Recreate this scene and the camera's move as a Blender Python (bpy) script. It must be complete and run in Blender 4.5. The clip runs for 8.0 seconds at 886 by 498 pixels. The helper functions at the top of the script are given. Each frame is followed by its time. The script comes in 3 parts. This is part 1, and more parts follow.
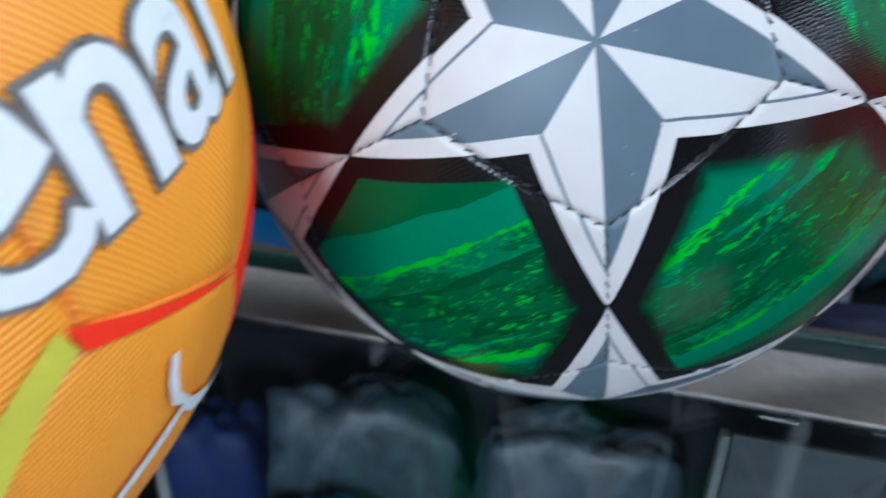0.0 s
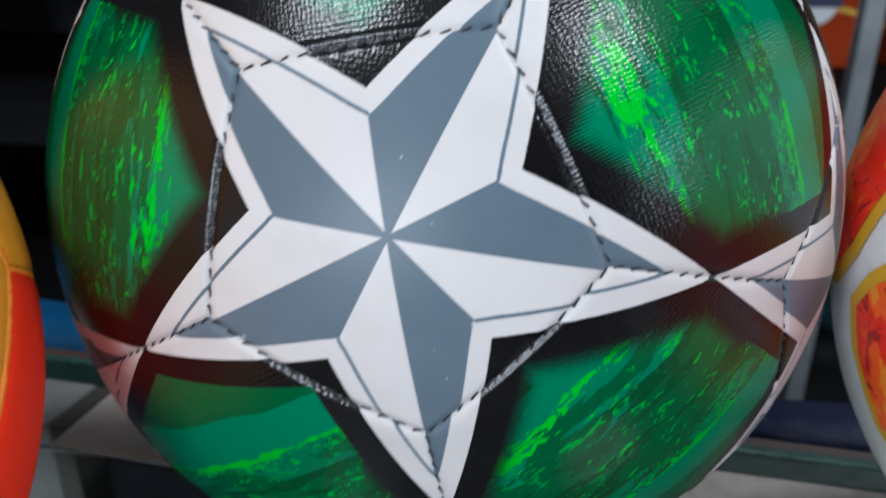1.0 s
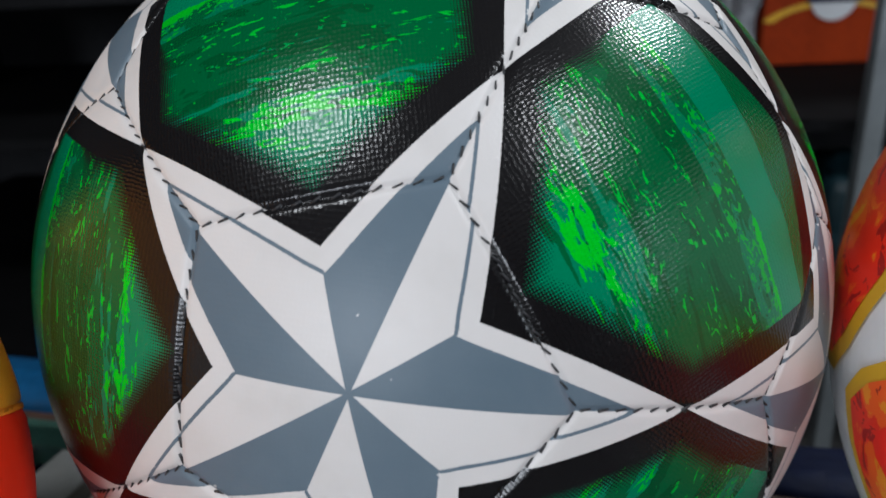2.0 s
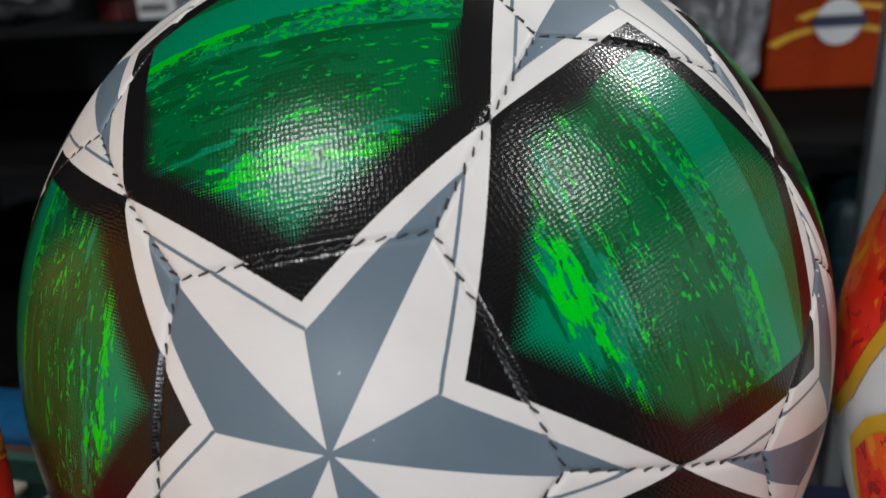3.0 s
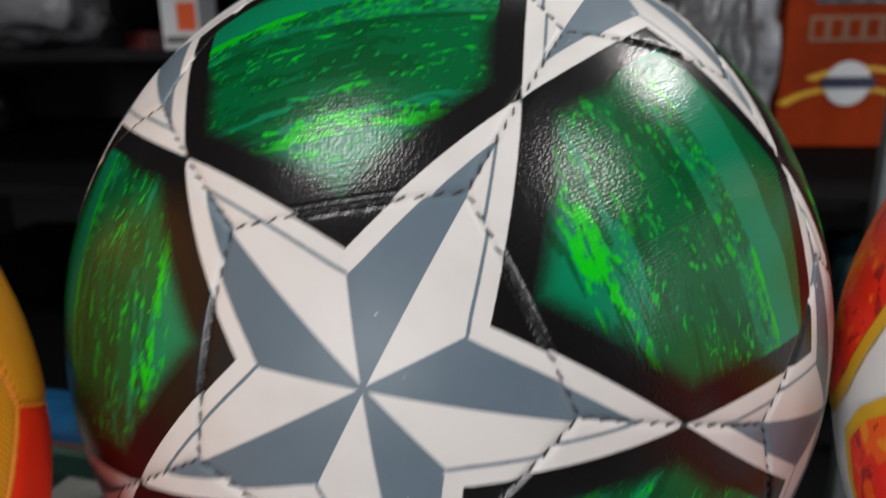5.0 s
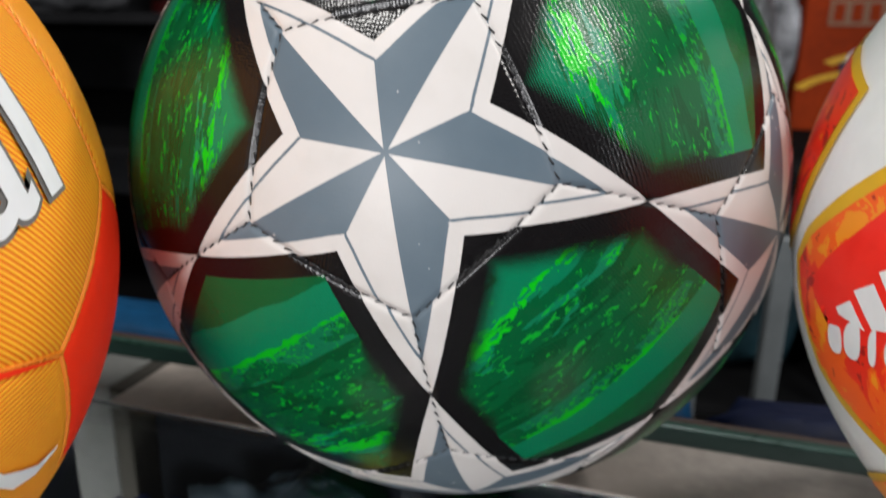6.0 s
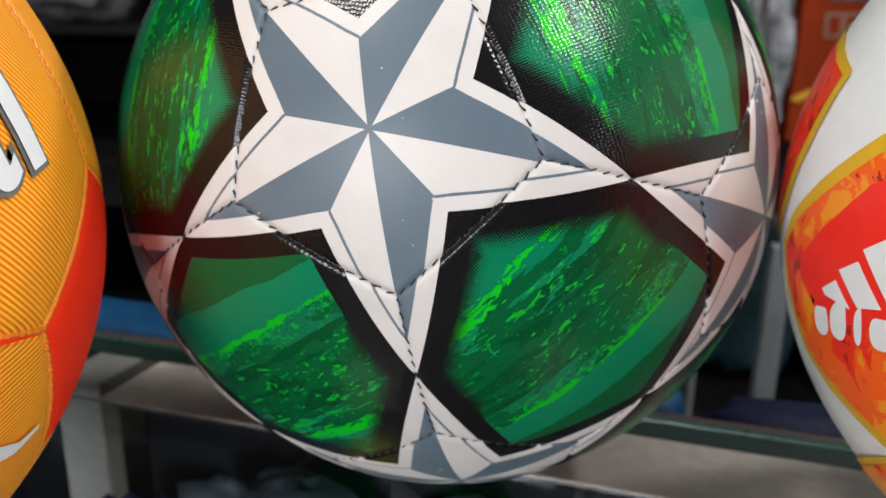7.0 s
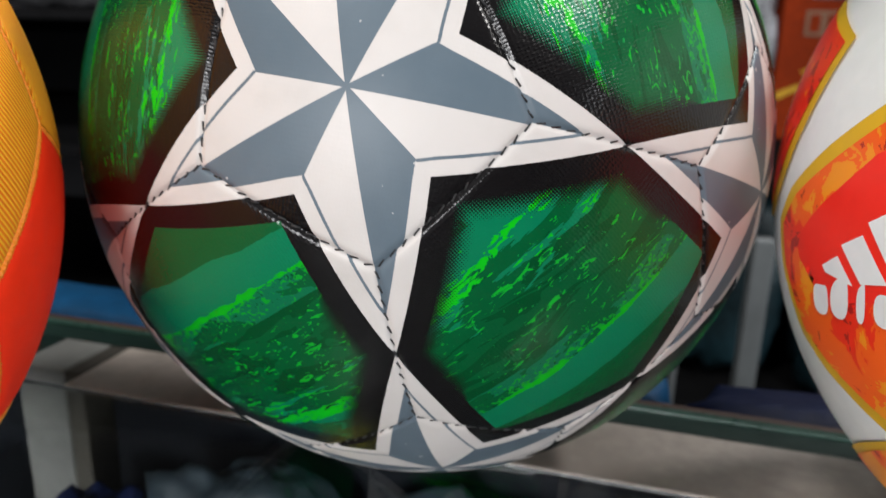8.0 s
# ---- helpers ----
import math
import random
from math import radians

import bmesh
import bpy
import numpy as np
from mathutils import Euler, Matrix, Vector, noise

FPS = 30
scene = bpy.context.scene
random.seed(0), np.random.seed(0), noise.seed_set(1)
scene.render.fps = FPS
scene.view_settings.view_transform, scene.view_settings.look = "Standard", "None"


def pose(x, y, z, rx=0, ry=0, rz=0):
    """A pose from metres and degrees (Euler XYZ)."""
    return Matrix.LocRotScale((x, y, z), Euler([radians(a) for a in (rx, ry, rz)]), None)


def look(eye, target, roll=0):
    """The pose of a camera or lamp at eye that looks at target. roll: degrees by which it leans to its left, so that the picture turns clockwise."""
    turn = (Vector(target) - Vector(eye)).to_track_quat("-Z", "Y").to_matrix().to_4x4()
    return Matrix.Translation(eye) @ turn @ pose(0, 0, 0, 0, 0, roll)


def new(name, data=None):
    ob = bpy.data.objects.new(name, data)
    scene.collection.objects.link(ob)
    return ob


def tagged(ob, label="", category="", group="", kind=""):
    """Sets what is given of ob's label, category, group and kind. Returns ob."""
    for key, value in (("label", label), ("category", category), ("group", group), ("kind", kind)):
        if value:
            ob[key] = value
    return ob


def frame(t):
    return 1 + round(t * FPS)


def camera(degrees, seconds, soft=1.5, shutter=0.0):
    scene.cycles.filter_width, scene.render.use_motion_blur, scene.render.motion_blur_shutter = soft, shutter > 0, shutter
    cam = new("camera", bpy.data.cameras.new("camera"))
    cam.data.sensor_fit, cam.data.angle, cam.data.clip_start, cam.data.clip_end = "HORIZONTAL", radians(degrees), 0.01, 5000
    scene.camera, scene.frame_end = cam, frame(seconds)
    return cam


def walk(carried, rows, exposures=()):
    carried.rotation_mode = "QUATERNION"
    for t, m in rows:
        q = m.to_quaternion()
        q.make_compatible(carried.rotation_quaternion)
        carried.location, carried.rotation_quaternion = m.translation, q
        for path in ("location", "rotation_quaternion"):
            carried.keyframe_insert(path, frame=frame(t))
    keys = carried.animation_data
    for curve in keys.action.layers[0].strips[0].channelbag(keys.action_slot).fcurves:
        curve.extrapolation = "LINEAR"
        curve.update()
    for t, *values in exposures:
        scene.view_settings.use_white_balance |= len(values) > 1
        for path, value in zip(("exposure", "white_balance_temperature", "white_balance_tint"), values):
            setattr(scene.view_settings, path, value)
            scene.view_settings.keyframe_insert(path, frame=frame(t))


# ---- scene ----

# ---- camera and its walk ----
cam = camera(63.47, 8.0, soft=1.5, shutter=0.5)
cam.data.dof.use_dof = True
cam.data.dof.focus_distance = 0.142
cam.data.dof.aperture_fstop = 17.0
PATH = [
    (0, -0.0102, -0.249, 0.1542, 65.22, -1.79, 7.83),
    (0.2, -0.006, -0.2399, 0.1546, 66.37, -2.14, 5.42),
    (0.5, 0.009, -0.2309, 0.1593, 69.57, -1.16, 5.92),
    (0.7, 0.0151, -0.2246, 0.1679, 68.54, -0.4, 5.91),
    (1, 0.0191, -0.2159, 0.1747, 68.74, -0.17, 5.27),
    (1.5, 0.0267, -0.209, 0.1909, 69.43, 1.94, 4.73),
    (1.7, 0.028, -0.2074, 0.1955, 68.74, 2.41, 5.48),
    (2.8, 0.0334, -0.2015, 0.1984, 71.05, 3.2, 7.17),
    (3, 0.0331, -0.2004, 0.2005, 70.99, 3.11, 6.91),
    (3.5, 0.0353, -0.1967, 0.2025, 73.17, 3.26, 6.75),
    (4, 0.0377, -0.1957, 0.2044, 75.39, 3.09, 6.33),
    (4.5, 0.0376, -0.1996, 0.2034, 75.87, 3.04, 6.63),
    (5, 0.0303, -0.2168, 0.19, 74.6, 0.6, 8.13),
    (5.2, 0.0278, -0.2254, 0.1866, 73.25, -0.05, 8.6),
    (6.3, 0.0409, -0.2593, 0.1509, 74.15, -0.67, 9.81),
    (6.5, 0.0413, -0.2577, 0.1505, 74.46, -0.54, 9.73),
    (7, 0.0413, -0.2573, 0.1493, 74.89, -0.74, 9.6),
    (7.5, 0.0397, -0.2556, 0.1468, 75.1, -1.1, 8.97),
    (8, 0.0398, -0.2487, 0.1412, 74.57, -1.58, 8.27),
]
EXPOSURES = [(0.0, 0.15, 5150, 4), (0.5, 0.28, 5150, 4), (1.0, 0.0, 5650, 7), (1.5, -0.25, 5800, 8), (3.0, -0.3, 6300, 8), (4.5, -0.27, 6500, 9), (5.2, -0.25, 6500, 10), (6.3, 0.2, 6500, 10), (8.0, 0.2, 6500, 10)]
walk(cam, [(t, pose(*p)) for t, *p in PATH], EXPOSURES)

# ---- world and lamps ----
world = bpy.data.worlds.new("world")
scene.world = world
world.use_nodes = True
world.node_tree.nodes["Background"].inputs[0].default_value = (0.8, 0.9, 1.0, 1)
world.node_tree.nodes["Background"].inputs[1].default_value = 0.015


def area(name, at, target, sx, sy, watts, colour=(1, 1, 1)):
    data = bpy.data.lights.new(name, "AREA")
    data.shape, data.size, data.size_y = "RECTANGLE", sx, sy
    data.energy, data.color = watts, colour
    ob = new(name, data)
    ob.matrix_world = look(at, target)
    return ob


area("overhead_light", (1.30, 0.84, 1.55), (0, 0, 0), 0.24, 0.18, 17, (1.0, 0.98, 0.95))
area("overhead_light", (-0.60, -0.75, 1.55), (0, 0, 0), 0.34, 0.30, 15, (1.0, 0.98, 0.95))
area("overhead_light", (1.15, -0.62, 1.50), (0, 0, 0), 0.22, 0.30, 12, (1.0, 0.98, 0.95))
area("doorway_light", (2.7, -1.05, 0.45), (0, 0, 0.1), 0.5, 1.0, 21, (0.92, 0.97, 1.0))
# added front fill that lifts the near sides of the balls
area("front_fill", (-0.55, -2.7, 0.55), (0, 0, 0.1), 0.8, 0.7, 42, (0.98, 0.98, 1.0))
# added fill over the rack, only to brighten the goods there
area("overhead_light", (0.35, 1.25, 1.68), (0.35, 1.6, 0.0), 0.9, 0.08, 5, (0.95, 0.98, 1.0))

# ---- material tools ----


class S:
    """A node socket that can be reckoned with."""

    def __init__(self, tree, sock):
        self.t, self.s = tree, sock

    def op(self, kind, *others, clamp=False):
        n = self.t.nodes.new("ShaderNodeMath")
        n.operation, n.use_clamp = kind, clamp
        for i, o in enumerate((self, *others)):
            if isinstance(o, S):
                self.t.links.new(o.s, n.inputs[i])
            else:
                n.inputs[i].default_value = o
        return S(self.t, n.outputs[0])

    def __add__(self, o): return self.op("ADD", o)
    def __sub__(self, o): return self.op("SUBTRACT", o)
    def __mul__(self, o): return self.op("MULTIPLY", o)
    def gt(self, o): return self.op("GREATER_THAN", o)
    def lt(self, o): return self.op("LESS_THAN", o)
    def abs(self): return self.op("ABSOLUTE")
    def sin(self): return self.op("SINE")
    def step(self, a, b):
        n = self.t.nodes.new("ShaderNodeMapRange")
        n.interpolation_type = "SMOOTHSTEP"
        n.inputs[1].default_value, n.inputs[2].default_value = a, b
        self.t.links.new(self.s, n.inputs[0])
        return S(self.t, n.outputs[0])


class Mat:
    def __init__(self, name, rough=0.5, metal=0.0, colour=(0.5, 0.5, 0.5), **more):
        self.m = bpy.data.materials.new(name)
        self.m.use_nodes = True
        self.t = self.m.node_tree
        self.b = self.t.nodes["Principled BSDF"]
        self.b.inputs["Roughness"].default_value = rough
        self.b.inputs["Metallic"].default_value = metal
        self.b.inputs["Base Color"].default_value = (*colour, 1)
        for k, v in more.items():
            self.b.inputs[k.replace("_", " ")].default_value = v

    def uv(self, name):
        n = self.t.nodes.new("ShaderNodeUVMap")
        n.uv_map = name
        x = self.t.nodes.new("ShaderNodeSeparateXYZ")
        self.t.links.new(n.outputs[0], x.inputs[0])
        return S(self.t, x.outputs[0]), S(self.t, x.outputs[1])

    def object_xyz(self):
        n = self.t.nodes.new("ShaderNodeTexCoord")
        return n.outputs["Object"]

    def rand(self):
        return S(self.t, self.t.nodes.new("ShaderNodeObjectInfo").outputs["Random"])

    def join(self, x, y, z=0.0):
        n = self.t.nodes.new("ShaderNodeCombineXYZ")
        for i, v in enumerate((x, y, z)):
            if isinstance(v, S):
                self.t.links.new(v.s, n.inputs[i])
            else:
                n.inputs[i].default_value = v
        return n.outputs[0]

    def noise(self, vec, scale=1.0, detail=3.0, rough=0.55, distort=0.0):
        n = self.t.nodes.new("ShaderNodeTexNoise")
        n.inputs["Scale"].default_value, n.inputs["Detail"].default_value = scale, detail
        n.inputs["Roughness"].default_value, n.inputs["Distortion"].default_value = rough, distort
        if vec is not None:
            self.t.links.new(vec, n.inputs["Vector"])
        return S(self.t, n.outputs[0])

    def voronoi(self, vec, scale, feature="F1", jitter=1.0):
        n = self.t.nodes.new("ShaderNodeTexVoronoi")
        n.feature = feature
        n.inputs["Randomness"].default_value = jitter
        n.inputs["Scale"].default_value = scale
        self.t.links.new(vec, n.inputs["Vector"])
        return S(self.t, n.outputs[0])

    def mix(self, fac, a, b):
        n = self.t.nodes.new("ShaderNodeMix")
        n.data_type = "RGBA"
        for i, v in ((0, fac), (6, a), (7, b)):
            if isinstance(v, S):
                self.t.links.new(v.s, n.inputs[i])
            elif isinstance(v, tuple):
                n.inputs[i].default_value = (*v, 1)
            else:
                n.inputs[i].default_value = v
        return S(self.t, n.outputs[2])

    def put(self, key, sock):
        self.t.links.new(sock.s, self.b.inputs[key])

    def bump(self, height, strength, distance):
        n = self.t.nodes.new("ShaderNodeBump")
        n.inputs["Strength"].default_value, n.inputs["Distance"].default_value = strength, distance
        self.t.links.new(height.s, n.inputs["Height"])
        self.t.links.new(n.outputs[0], self.b.inputs["Normal"])


def plain(name, colour, rough=0.5, vary=0.25, scale=30.0, bump=0.0004, metal=0.0, **more):
    """A painted or moulded surface with stains at two scales and fine relief."""
    m = Mat(name, rough, metal, colour, **more)
    v = m.object_xyz()
    big, fine = m.noise(v, scale * 0.2, 4), m.noise(v, scale * 4, 3)
    f = (big * 0.7 + fine * 0.3).step(0.35, 0.68)
    m.put("Base Color", m.mix(f, tuple(c * (1 - vary) for c in colour), tuple(min(1, c * (1 + vary * 0.4)) for c in colour)))
    m.put("Roughness", fine * 0.2 + (rough - 0.1))
    if bump:
        m.bump(fine, 0.5, bump)
    return m.m


def star_ball_material():
    m = Mat("printed_ball_cover", 0.3, IOR=1.39)
    sx, sy = m.uv("star")
    arm, hexa = m.uv("info")
    px, py = m.uv("panel")
    seed = m.rand() * 50.0
    # fold the five arms of a pentagon onto one, lying along x
    fifth = math.radians(72)
    turn = (sy.op("ARCTAN2", sx) * (1 / fifth)).op("ROUND") * ((hexa * -1.0 + 1.0) * fifth)
    co, si = turn.op("COSINE"), turn.sin()
    x, ys = sx * co + sy * si, sy * co - sx * si
    y, side = ys.abs(), ys.gt(0.0)
    # edge of the star's arm, slightly bowed
    s = (x - 0.184) * 2.304
    bow = s * (s * -1.0 + 1.0) * 0.026
    edge = (s * -0.1335 + 0.1335) + bow.op("MAXIMUM", 0.0)
    wob = m.noise(m.join(x * 60.0, y * 60.0, arm), 6.0, 2) * 0.004 - 0.002
    d = (edge - y) * 0.956 + wob
    inner = hexa * 0.009 + 0.0335
    star = d.gt(0.0)
    core = (d - inner).gt(0.0)
    line = ((d - inner).abs()).lt(0.0032)
    white, grey = (0.60, 0.575, 0.56), (0.092, 0.130, 0.165)
    dirt = m.noise(m.object_xyz(), 35.0, 5)
    whitec = m.mix(dirt.step(0.45, 0.75), white, (0.53, 0.505, 0.485))
    greyc = m.mix(dirt.step(0.35, 0.7), grey, (0.112, 0.150, 0.185))
    speck = m.noise(m.object_xyz(), 520.0, 1.0)
    greyc = m.mix((speck + dirt * 0.25).gt(0.90), greyc, (0.5, 0.5, 0.5))
    valley = ((x * 0.5878 - y * 0.8090).abs()).lt(0.0026) * (hexa * -1.0 + 1.0)
    stroke = core * ys.gt(-0.0024).op("MAXIMUM", valley)
    grey_on = stroke.op("MAXIMUM", line * (side * -1.0 + 1.0))
    starc = m.mix(grey_on, whitec, greyc)
    # green printed field inside the black frame: flat inks in bands
    streak = m.noise(m.join(px * 5.0 + seed, py * 26.0, seed), 1.0, 4, 0.6, 0.4)
    coarse = m.noise(m.join(px * 4.5 + seed, py * 17.0, seed + 9.0), 1.0, 3, 0.62, 0.7)
    fleck = m.noise(m.join(px * 19.0 + seed, py * 60.0, seed + 3.0), 1.0, 2.5, 0.55, 1.5)
    spot = m.noise(m.join(px * 58.0 + seed, py * 85.0, seed + 6.0), 1.0, 2, 0.5, 1.0)
    patch = m.noise(m.join(px * 9.0 + seed, py * 16.0, seed + 20.0), 1.0, 2)
    dark, mid, teal, bright = (0.0, 0.064, 0.016), (0.0, 0.088, 0.024), (0.001, 0.168, 0.074), (0.001, 0.46, 0.006)
    g = m.mix((coarse + py * 0.3).gt(0.5), mid, dark)
    rag = (streak - 0.5) * 0.12
    g = m.mix((py + rag).lt(-0.235) * coarse.gt(0.40), g, teal)
    g = m.mix((streak - (py + 0.20).abs() * 1.3).gt(0.515), g, teal)
    # sparse crinkled flecks across the middle
    middle = py.gt(-0.20) * py.lt(0.02)
    thick_in = patch.step(0.40, 0.60)
    g = m.mix(middle * (fleck + thick_in * 0.07).gt(0.676), g, (0.002, 0.38, 0.020))
    g = m.mix(middle * (spot + thick_in * 0.03).gt(0.725), g, (0.004, 0.27, 0.05))
    # speckled band, its bright edge, and the plain bands above
    band = py + (streak - 0.5) * 0.022
    g = m.mix(band.gt(0.030), g, m.mix((coarse * 0.6 + patch * 0.4).gt(0.49), mid, (0.002, 0.138, 0.056)))
    g = m.mix(band.gt(0.030) * (spot * 0.55 + patch * 0.30 + py * 0.9).gt(0.525), g, (0.002, 0.31, 0.018))
    g = m.mix(band.gt(0.042) * (spot * 0.7 + fleck * 0.3).lt(0.375), g, dark)
    g = m.mix(band.gt(0.094), g, teal)
    rim = (patch - 0.38) * 0.038 + (spot - 0.5) * 0.014
    g = m.mix((rim - (band - 0.092).abs()).gt(0.0), g, (0.001, 0.38, 0.008))
    g = m.mix((py + rag * 0.30 + px * 0.07).gt(0.200), g, (0.001, 0.088, 0.024))
    # pointed splashes near the fading side
    splash = (coarse * 0.22 + streak * 0.44 + fleck * 0.34) - (py + 0.228).abs() * 1.6
    g = m.mix(splash.gt(0.494), g, bright)
    # dot screen along the frame on the side that fades
    dots = (px * 560.0 + py * 560.0).sin() * (px * 560.0 - py * 560.0).sin() * 0.5 + 0.5
    fade = (py * -1.0).step(-0.04, 0.04) * 0.95 + 0.03
    cover = ((d * -1.0 - 0.056) * 19.0).op("MAXIMUM", 0.0)
    green_on = hexa * (cover - dots * fade).gt(0.0) * cover.gt(0.0001)
    black = (0.006, 0.0055, 0.006)
    col = m.mix(star, m.mix(green_on, black, g), starc)
    m.put("Base Color", col)
    scuff = m.noise(m.object_xyz(), 60.0, 4)
    m.put("Roughness", star * 0.20 + 0.17 + scuff * 0.08)
    # pebbled synthetic leather, flatter on the printed star
    u = m.object_xyz()
    weave = m.voronoi(m.join(px * 1.1, py * 0.85, seed * 0.0), 122.0, "F1", 0.40)
    soft = m.noise(u, 90.0, 2)
    h = weave * (star * -0.8 + 1.0) + soft * 0.15
    m.bump(h, 0.45, 0.00017)
    return m.m


# ---- mesh tools ----
def mesh_from(name, verts, faces, mats, smooth=True):
    me = bpy.data.meshes.new(name)
    me.from_pydata([tuple(v) for v in verts], [], faces)
    for a in mats:
        me.materials.append(a)
    if smooth:
        me.polygons.foreach_set("use_smooth", [True] * len(me.polygons))
    me.update()
    return me


def part(name, bm, material, parent, label=""):
    """Links a bmesh as one mesh object under a thing or a part."""
    me = bpy.data.meshes.new(name)
    bm.to_mesh(me)
    bm.free()
    me.materials.append(material)
    ob = new(name, me)
    ob.parent = parent
    return tagged(ob, label) if label else ob


def box_bm(lo, hi, bevel=0.0, segments=2):
    bm = bmesh.new()
    bmesh.ops.create_cube(bm, size=1)
    for v in bm.verts:
        v.co = Vector([a + (c + 0.5) * (b - a) for a, b, c in zip(lo, hi, v.co)])
    if bevel:
        bmesh.ops.bevel(bm, geom=bm.edges[:], offset=bevel, segments=segments, affect="EDGES", profile=0.5)
    return bm


def thing(name, at, label, category, group="", kind="", turn=(0, 0, 0)):
    ob = new(name)
    ob.matrix_world = pose(*at, *turn)
    return tagged(ob, label, category, group, kind)


def box_thing(name, lo, hi, bevel, material, label, category, group="", kind="", turn=0.0):
    """A single bevelled block standing with its base centre as origin."""
    at = ((lo[0] + hi[0]) / 2, (lo[1] + hi[1]) / 2, lo[2])
    bm = box_bm([a - b for a, b in zip(lo, at)], [a - b for a, b in zip(hi, at)], bevel)
    me = bpy.data.meshes.new(name)
    bm.to_mesh(me)
    bm.free()
    me.materials.append(material)
    ob = new(name, me)
    ob.matrix_world = pose(*at, 0, 0, turn)
    return tagged(ob, label, category, group, kind)


# ---- footballs: 32 sewn panels on a sphere ----
RADIUS = 0.11
ICO = math.atan(2.0)


def unit(v):
    return v / np.linalg.norm(v)


def polar(theta, az):
    az = math.radians(az)
    return np.array([math.sin(theta) * math.cos(az), math.sin(theta) * math.sin(az), math.cos(theta)])


STARS = [polar(0, 0)] + [polar(ICO, 72 * k) for k in range(5)] + [polar(math.pi - ICO, 36 + 72 * k) for k in range(5)] + [polar(math.pi, 0)]
NEAR = {i: [j for j in range(12) if j != i and STARS[i] @ STARS[j] > 0.3] for i in range(12)}
FACES = [(i, j, k) for i in range(12) for j in NEAR[i] if j > i for k in NEAR[j] if k > j and k in NEAR[i]]


def seam_point(i, j):
    return unit(2 * STARS[i] + STARS[j])


def around(i):
    """The neighbours of star i, counter-clockwise seen from outside."""
    s = STARS[i]
    e = unit(np.cross(s, [0.31, 0.52, 0.8]))
    f = np.cross(s, e)
    return sorted(NEAR[i], key=lambda j: math.atan2(STARS[j] @ f, STARS[j] @ e))


def panel_mesh(name, centre, corners, owners, base, material, n, groove, width, shift=0.0):
    """One curved panel. owners: the star and arm (i, j) of each corner. base: direction towards which the print fades."""
    m = len(corners)
    mids = [unit(corners[k] + corners[(k + 1) % m]) for k in range(m)]
    normals = np.array([unit(np.cross(corners[k], corners[(k + 1) % m])) for k in range(m)])
    up = unit(centre * (base @ centre) - base) if m == 6 else unit(np.cross(centre, corners[0]))
    across = np.cross(up, centre)
    index, verts, faces, uvs, info, pan = {}, [], [], [], [], []

    def vert(p):
        key = tuple(np.round(p, 6))
        if key not in index:
            d = np.min(np.abs(np.arcsin(np.clip(normals @ p, -1, 1)))) * RADIUS
            r = RADIUS - groove * math.exp(-(d / width) ** 2)
            index[key] = len(verts)
            verts.append(p * r)
        return index[key]

    for k in range(m):
        for mid in (mids[k], mids[k - 1]):
            a, b, c = centre, corners[k], mid
            if np.cross(b - a, c - a) @ a < 0:
                b, c = c, b
            i, j = owners[k if m == 6 else 0]
            s = STARS[i] if m == 6 else unit(STARS[i] + shift)
            e1 = unit(STARS[j] - s * (STARS[j] @ s))
            e2 = np.cross(s, e1)
            grid = {}
            for u in range(n + 1):
                for v in range(n + 1 - u):
                    r = (u + v) / n
                    r2 = 1 - (1 - r) ** 1.9
                    grid[u, v] = unit(a * (1 - r2) + (b * u + c * v) * (r2 / max(u + v, 1)))
            for u in range(n):
                for v in range(n - u):
                    tris = [((u, v), (u + 1, v), (u, v + 1))]
                    if u + v < n - 1:
                        tris.append(((u + 1, v), (u + 1, v + 1), (u, v + 1)))
                    for tri in tris:
                        faces.append([vert(grid[q]) for q in tri])
                        for q in tri:
                            p = grid[q]
                            w = p @ s
                            uvs.append(((p @ e1) / w, (p @ e2) / w))
                            info.append((float(k), 1.0 if m == 6 else 0.0))
                            pan.append(((p @ across) / (p @ centre), (p @ up) / (p @ centre)))
    me = mesh_from(name, verts, faces, [material])
    for layer, data in (("star", uvs), ("info", info), ("panel", pan)):
        me.uv_layers.new(name=layer).data.foreach_set("uv", np.array(data, dtype=np.float32).ravel())
    return me


PRINT_SHIFT = (0.0018, -0.0072, 0.0)


def football(label, at, turn, material_of, base_of, n=14, groove=0.0011, width=0.0011, group=""):
    """Empty at the point of contact, with every panel a part. turn: 3 x 3, ball to world."""
    root = thing("football", (at[0], at[1], at[2] - RADIUS), label, "ball", group)
    rot = Matrix([list(r) for r in turn]).to_4x4()
    place = Matrix.Translation((0, 0, RADIUS)) @ rot
    for i in range(12):
        ring = around(i)
        me = panel_mesh("pentagon_panel", STARS[i], [seam_point(i, j) for j in ring], [(i, j) for j in ring], STARS[i], material_of("pent", i, STARS[i]), n, groove, width, np.array(PRINT_SHIFT if i == 0 else (0.0, 0.0, 0.0)))
        ob = new("pentagon_panel", me)
        ob.parent, ob.matrix_basis = root, place
    for face in FACES:
        i, j, k = face
        c = unit(STARS[i] + STARS[j] + STARS[k])
        if np.cross(STARS[i], STARS[j]) @ STARS[k] < 0:
            j, k = k, j
        order = [(i, j), (j, i), (j, k), (k, j), (k, i), (i, k)]
        me = panel_mesh("hexagon_panel", c, [seam_point(*q) for q in order], order, STARS[base_of(face)], material_of("hex", face, c), n, groove, width)
        ob = new("hexagon_panel", me)
        ob.parent, ob.matrix_basis = root, place
    return root, place


